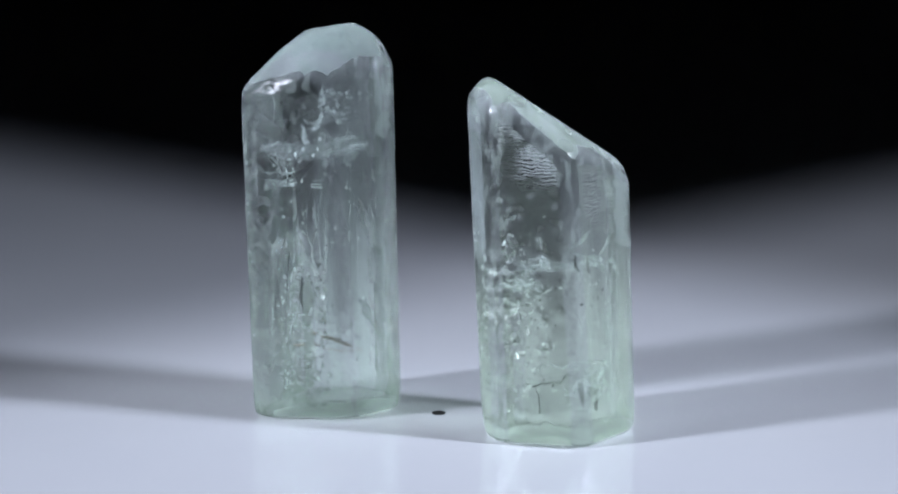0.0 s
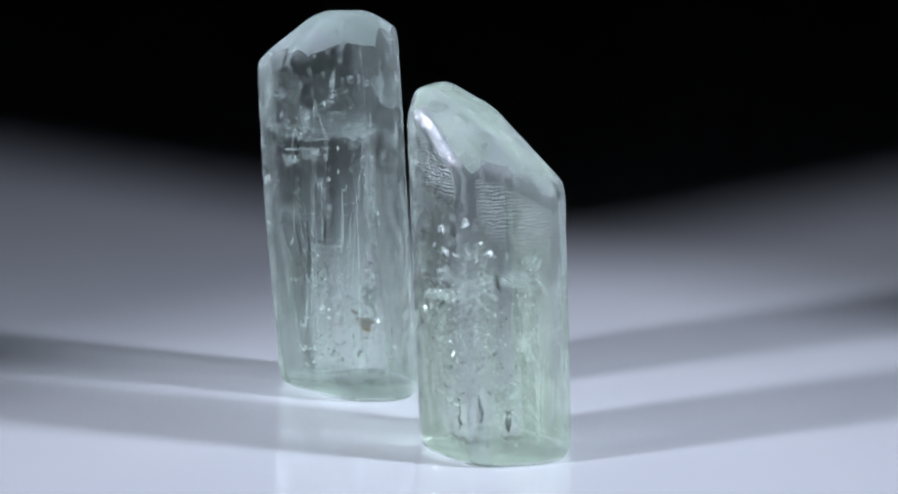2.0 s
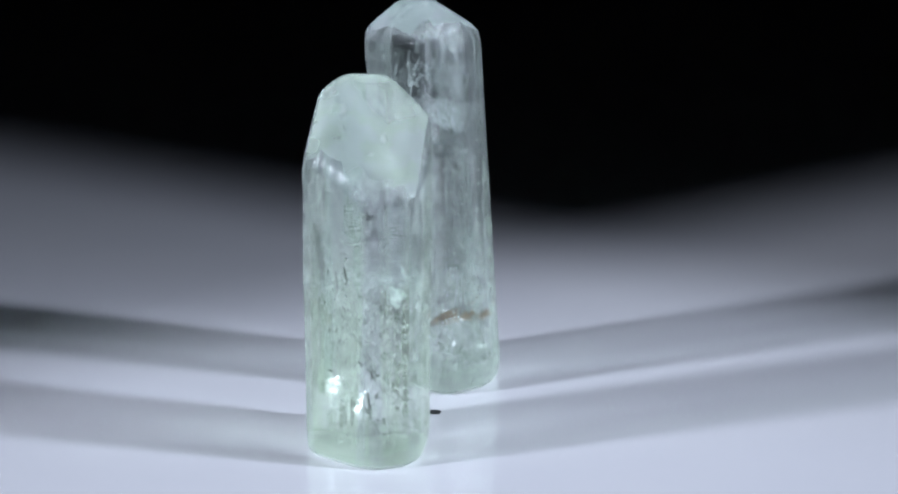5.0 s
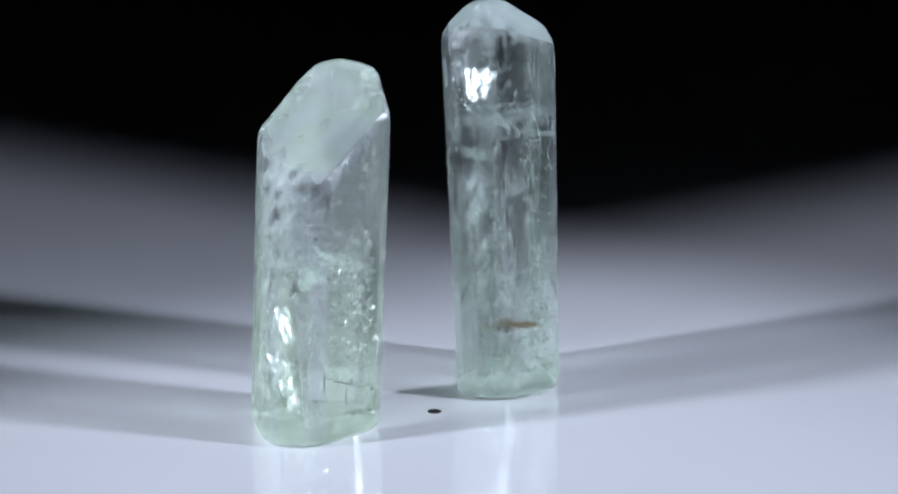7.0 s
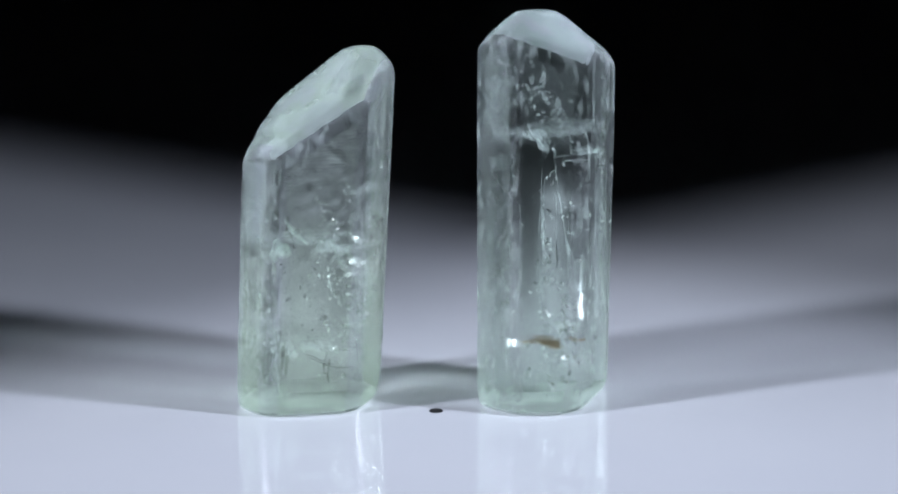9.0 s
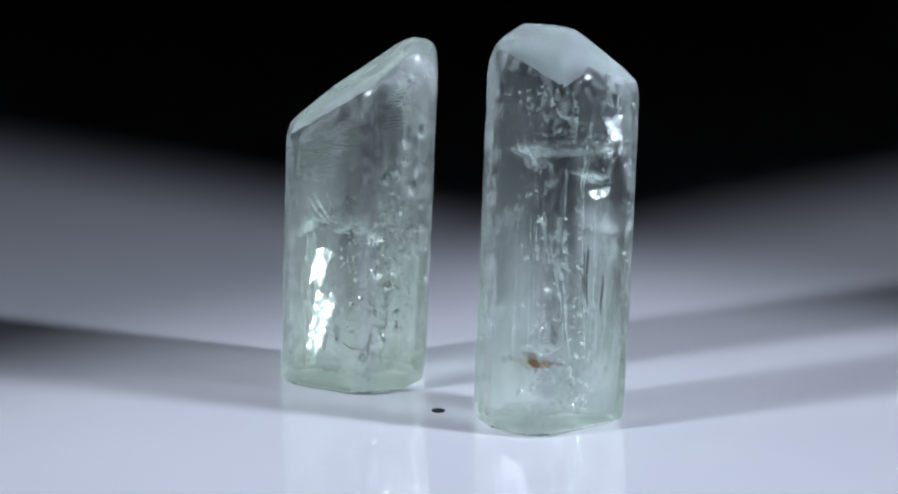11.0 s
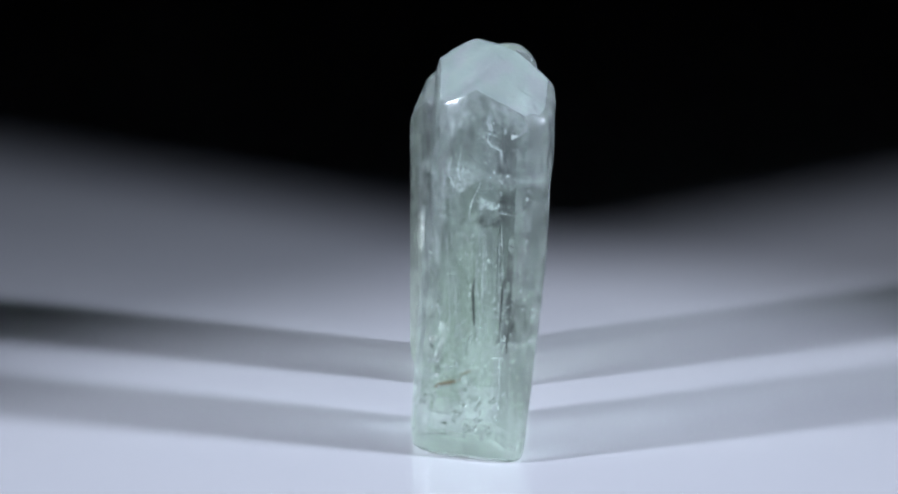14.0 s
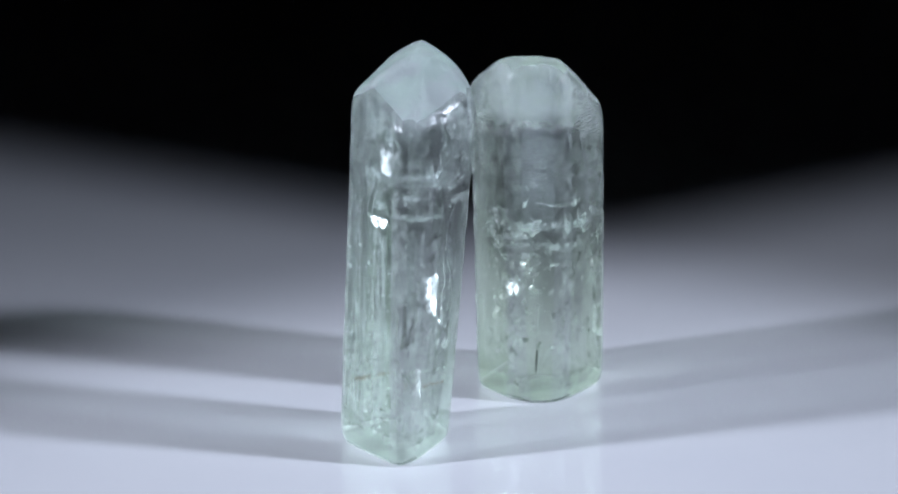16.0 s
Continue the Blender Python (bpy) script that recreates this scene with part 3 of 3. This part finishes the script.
def fill_tall(t):
    global HULL
    HULL = TALL_FACES
    part("rust_flake", sheet((2.0, 2.8, 7.5), (0.1, 0.1, 1), 5.4, 1.9, 0.10, 0.16, 1, -54), RUST, t, "brown rusty flake inside")
    part("rust_flake", sheet((-0.8, 4.4, 7.9), (0.2, 0.1, 1), 1.6, 0.8, 0.08, 0.2, 2, -30), RUST, t, "brown rusty flake inside")
    part("fracture", sheet((-0.2, -0.1, 31.2), (0.03, -0.06, 1), 11.0, 9.5, 0.03, 0.04, 3, torn=0.4), HEALED, t, "silvery crack across the crystal")
    part("fracture", sheet((2.2, 1.3, 30.6), (-0.45, 0.75, 0.5), 3.6, 2.6, 0.25, 0.06, 4), AIR, t, "silvery crack across the crystal")
    part("fracture", sheet((-3.0, -1.4, 27.6), (0.1, -0.25, 1), 4.0, 3.0, 0.12, 0.05, 5), AIR, t, "silvery crack across the crystal")
    for i, (at, n, wide, deep, spin) in enumerate([((-0.8, -2.4, 33.0), (0.3, -0.9, 0.2), 0.9, 2.4, 35), ((0.6, -1.9, 34.6), (0.5, -0.8, 0.2), 0.7, 3.4, -20),
                                                   ((0.9, -1.6, 37.0), (0.4, -0.8, 0.3), 0.6, 2.6, 15), ((1.9, -1.4, 35.6), (0.6, -0.7, 0.2), 0.5, 2.0, -50)]):
        part("fracture", sheet(at, n, wide, deep, 0.15, 0.05, 120 + i, spin), AIR, t, "silvery blade-like crack under the tip")
    # Added reflectors, tilted towards the lamps to imitate flashes from the rear facets.
    for i, (at, n, wide, deep) in enumerate([((6.0, 0.8, 36.0), (0.93, 0.15, 0.33), 4.2, 4.0), ((6.3, 0.9, 28.1), (0.93, 0.15, 0.34), 4.6, 1.7),
                                             ((-5.8, -0.4, 34.0), (-0.83, 0.43, 0.35), 3.0, 3.4), ((-4.6, 1.0, 26.8), (-0.83, 0.43, 0.36), 3.6, 1.3),
                                             ((-0.6, 5.0, 12.6), (-0.45, 0.82, 0.35), 1.4, 5.5),
                                             ((-4.2, -3.4, 19.0), (-0.33, -0.89, 0.32), 2.2, 5.0),
                                             ((-5.0, -2.2, 9.0), (-0.32, -0.89, 0.33), 1.8, 4.0), ((4.6, 3.2, 7.6), (0.80, 0.48, 0.36), 2.6, 1.0), ((6.0, -1.2, 21.0), (0.69, -0.54, 0.47), 1.8, 9.0), ((6.0, -1.3, 11.0), (0.69, -0.54, 0.47), 1.8, 8.0)]):
        part("flash_strip", strip(at, n, wide, deep, 0.5, 140 + i), MIRROR, t, "flat mirror strip added inside to imitate facet flashes")
    part("thread", needle((-3.4, 2.8, 26.8), (-3.2, 1.4, 31.0), 0.08, 160, 0.35, 0.8), GLINT, t, "fine white curled thread inside")
    part("thread", needle((3.6, 1.6, 32.8), (2.0, 2.3, 29.8), 0.08, 161, 0.35, 0.8), GLINT, t, "fine white curled thread inside")
    part("fracture", sheet((-3.6, 0.9, 28.6), (-0.2, 0.3, 1), 3.6, 2.2, 0.1, 0.05, 7), AIR, t, "silvery crack across the crystal")
    part("fracture", sheet((0.6, 3.4, 9.6), (0.2, 0.5, 1), 3.4, 2.0, 0.2, 0.05, 8), AIR, t, "silvery crack across the crystal")
    for i, (a, b, r) in enumerate([((1.3, 3.6, 30.0), (-1.5, 4.4, 9.7), 0.10), ((1.2, -0.4, 23.8), (1.4, -0.5, 10.4), 0.30),
                                   ((1.4, 4.4, 31.0), (1.0, 4.4, 14.8), 0.09), ((0.3, -3.0, 28.0), (0.9, -3.0, 11.5), 0.14),
                                   ((-2.4, -1.5, 25.0), (-2.6, -1.2, 6.0), 0.12), ((3.6, -1.0, 24.0), (3.9, -0.8, 5.0), 0.11),
                                   ((-0.2, 3.2, 20.0), (-2.0, 3.6, 8.5), 0.22), ((-4.6, 1.6, 26.0), (-4.8, 1.8, 9.0), 0.10)]):
        part("growth_tube", needle(a, b, r * 0.7, 20 + i, 0.2, 0.6), AIR, t, "silvery hollow tube along the crystal")
    for i, (a, b) in enumerate([((-3.6, 2.3, 20.5), (-3.6, 2.4, 15.0)), ((-4.4, -2.0, 16.6), (-4.4, -1.4, 12.0)), ((-2.8, -1.7, 19.8), (-2.9, -1.1, 13.0)),
                                ((-1.5, -3.2, 17.0), (-1.4, -3.2, 13.5))]):
        part("dark_needle", needle(a, b, 0.17, 40 + i, 0.15, 0.5), DARK, t, "dark thin needle inside")
    part("veil", shards(TALL_FACES, (0.2, -2.6, 15.0), (0.5, 0.6, 2.6), 40, 0.5, 51), GLITTER, t, "glittering crushed zone inside")
    part("veil", shards(TALL_FACES, (-4.0, 3.2, 12.0), (0.8, 1.2, 3.0), 90, 0.36, 52), GLITTER, t, "glittering crushed zone inside")
    part("veil", shards(TALL_FACES, (-2.4, 2.6, 6.5), (1.8, 1.2, 2.6), 90, 0.34, 53), GLITTER, t, "glittering crushed zone inside")
    part("veil", shards(TALL_FACES, (2.0, -1.2, 35.0), (1.6, 1.6, 1.8), 60, 0.26, 54), AIR, t, "glittering crushed zone inside")
    part("veil", shards(TALL_FACES, (-3.2, -2.6, 30.5), (1.0, 0.9, 1.2), 40, 0.28, 55), AIR, t, "glittering crushed zone inside")
    part("speck_cloud", specks(TALL_FACES, (-1.0, 0.0, 18.0), (2.6, 2.4, 9.0), 120, 0.04, 0.22, 61, 1.6), GLINT, t, "tiny bright cavities inside")
    part("veil", shards(TALL_FACES, (-3.3, 3.6, 12.0), (0.5, 0.5, 4.5), 90, 0.3, 56), GLINT, t, "glittering crushed zone inside")
    part("pits", pits(TALL_FACES, 90, 235, 2, 30, 230, 0.05, 0.24, 191), GLINT, t, "small bright pits under the surface")
    part("pits", pits(TALL_FACES, 235, 430, 3, 36, 190, 0.04, 0.2, 192), GLINT, t, "small bright pits under the surface")
    part("veil", shards(TALL_FACES, (0.4, 5.6, 9.5), (0.5, 0.6, 3.2), 90, 0.32, 58), GLITTER, t, "glittering column of small cracks near an edge")
    part("veil", shards(TALL_FACES, (-1.0, 0.5, 3.6), (3.2, 2.6, 1.6), 90, 0.42, 57), GLITTER, t, "glittering crushed zone above the foot")
    part("speck_cloud", specks(TALL_FACES, (-3.6, 2.4, 8.0), (1.2, 1.4, 4.0), 90, 0.05, 0.25, 62), GLINT, t, "tiny bright cavities inside")


def fill_short(t):
    global HULL
    HULL = SHORT_FACES
    part("fracture", sheet((-3.6, -3.6, 17.9), (0.1, -0.3, 1), 4.6, 3.0, 0.15, 0.05, 71), AIR, t, "silvery crack across the crystal")
    part("fracture", sheet((4.4, 1.6, 18.6), (0.5, 0.6, 0.6), 2.6, 2.2, 0.2, 0.06, 72), CHALK, t, "white cloudy patch inside")
    part("fracture", sheet((2.9, 2.2, 20.9), (0.3, 0.9, 0.1), 0.5, 3.4, 0.1, 0.05, 73, 25), CHALK, t, "white blade inside")
    part("fracture", sheet((-1.3, 2.2, 18.9), (-0.2, 0.5, 1), 4.2, 2.2, 0.22, 0.05, 74), AIR, t, "silvery crack across the crystal")
    part("fracture", sheet((0.6, -0.6, 19.6), (0.05, 0.0, 1), 8.5, 6.0, 0.10, 0.04, 75), AIR, t, "silvery crack across the crystal")
    part("fracture", sheet((0.2, 2.4, 7.5), (-0.1, 0.45, 1), 4.4, 1.6, 0.15, 0.06, 76), AIR, t, "silvery crack across the crystal")
    part("fracture", sheet((3.8, -4.0, 6.8), (0.3, -0.8, 0.3), 1.6, 4.2, 0.2, 0.06, 77), AIR, t, "silvery crack across the crystal")
    part("fracture", sheet((2.4, -3.0, 6.0), (0.7, -0.5, 0.2), 1.4, 4.0, 0.2, 0.06, 78), AIR, t, "silvery crack across the crystal")
    part("veil", shards(SHORT_FACES, (-3.6, -0.6, 16.6), (1.3, 1.7, 3.4), 80, 0.6, 81), GLITTER, t, "glittering crushed zone inside")
    part("veil", shards(SHORT_FACES, (-3.4, 0.6, 10.0), (1.4, 1.7, 3.2), 100, 0.5, 82), GLITTER, t, "glittering crushed zone inside")
    part("veil", shards(SHORT_FACES, (-4.4, -4.0, 16.8), (0.9, 0.6, 1.0), 16, 0.3, 83), AIR, t, "glittering crushed zone inside")
    part("veil", shards(SHORT_FACES, (4.4, -3.2, 5.5), (0.7, 0.8, 2.0), 22, 0.55, 84), AIR, t, "glittering crushed zone inside")
    for i, (a, b, r) in enumerate([((5.7, -2.2, 20.4), (5.7, -2.3, 1.2), 0.10), ((6.2, -1.4, 21.3), (6.3, -1.5, 1.6), 0.13),
                                   ((-0.9, 2.4, 16.4), (-1.1, 2.5, 13.0), 0.14), ((5.0, 1.0, 12.0), (4.6, 1.2, 1.5), 0.12)]):
        part("growth_tube", needle(a, b, r, 90 + i, 0.12, 0.6), AIR, t, "silvery hollow tube along the crystal")
    for i, (a, b) in enumerate([((2.1, -3.6, 21.0), (2.5, -3.4, 19.0)), ((-1.7, -1.2, 5.4), (-1.5, -1.0, 2.6))]):
        part("dark_flake", needle(a, b, 0.26, 100 + i, 0.2, 0.4), DARK, t, "small dark flake inside")
    # More added reflectors, set to flash as the facets would.
    for i, (at, n, wide, deep) in enumerate([((3.6, -4.8, 7.0), (0.77, -0.50, 0.40), 1.4, 4.5), ((5.6, -2.0, 6.5), (0.77, -0.50, 0.40), 0.9, 3.4),
                                             ((4.7, -1.6, 12.5), (0.153, 0.87, 0.47), 2.4, 5.0), ((4.7, -1.6, 6.0), (0.153, 0.87, 0.47), 2.8, 8.0), ((7.0, -0.8, 10.6), (0.90, 0.20, 0.37), 0.9, 3.0),
                                             ((-5.0, 0.0, 12.9), (-0.91, 0.26, 0.31), 1.2, 1.8), ((-4.8, -4.6, 9.0), (-0.73, -0.58, 0.37), 1.2, 4.0)]):
        part("flash_strip", strip(at, n, wide, deep, 0.4, 170 + i), MIRROR, t, "flat mirror strip added inside to imitate facet flashes")
    part("dark_flake", strip((3.0, -2.8, 4.6), (0.6, -0.7, 0.1), 1.1, 3.2, 0.7, 105), DARK, t, "dark triangular crack near the foot")
    part("dark_flake", needle((2.5, 1.7, 6.5), (-3.2, 3.5, 5.2), 0.13, 104, 0.5, 0.5), DARK, t, "thin dark crack near the foot")
    part("thread", needle((-1.9, -1.0, 22.6), (-1.3, -4.3, 23.3), 0.09, 180, 0.6, 0.8), GLINT, t, "fine white curled thread inside")
    part("veil", shards(SHORT_FACES, (-2.6, -1.4, 16.4), (1.2, 1.7, 3.2), 150, 0.18, 85), BROKEN, t, "glittering crushed zone inside")
    part("pits", pits(SHORT_FACES, 20, 330, 2, 22, 140, 0.05, 0.2, 193), GLINT, t, "small bright pits under the surface")
    part("pits", pits(SHORT_FACES, 245, 330, 4, 19, 60, 0.05, 0.16, 194), DARK, t, "small dark pits under the surface")
    part("speck_cloud", specks(SHORT_FACES, (0.8, -4.2, 13.0), (1.6, 0.7, 3.6), 60, 0.05, 0.2, 111), DARK, t, "tiny dark pits near the surface")
    part("speck_cloud", specks(SHORT_FACES, (0.0, -0.5, 13.0), (3.2, 2.4, 6.0), 110, 0.04, 0.2, 112), GLINT, t, "tiny bright cavities inside")


fill_tall(TALL)
fill_short(SHORT)


# ---- what turns ----
def motions():
    def turned(x, y, z, t):
        a = radians(-RATE * t)
        c, s = math.cos(a), math.sin(a)
        return pose((c * x - s * y) * MM, (s * x + c * y) * MM, z, 0, 0, -RATE * t)
    times = [i * 0.25 for i in range(65)]
    walk(TURNTABLE, [(t, pose(-0.0002, -0.0011, 0, 0, 0, -RATE * t)) for t in times])
    walk(TALL, [(t, turned(*TALL_AT, 0.00008, t)) for t in times])
    walk(SHORT, [(t, turned(*SHORT_AT, 0.00008, t)) for t in times])


motions()
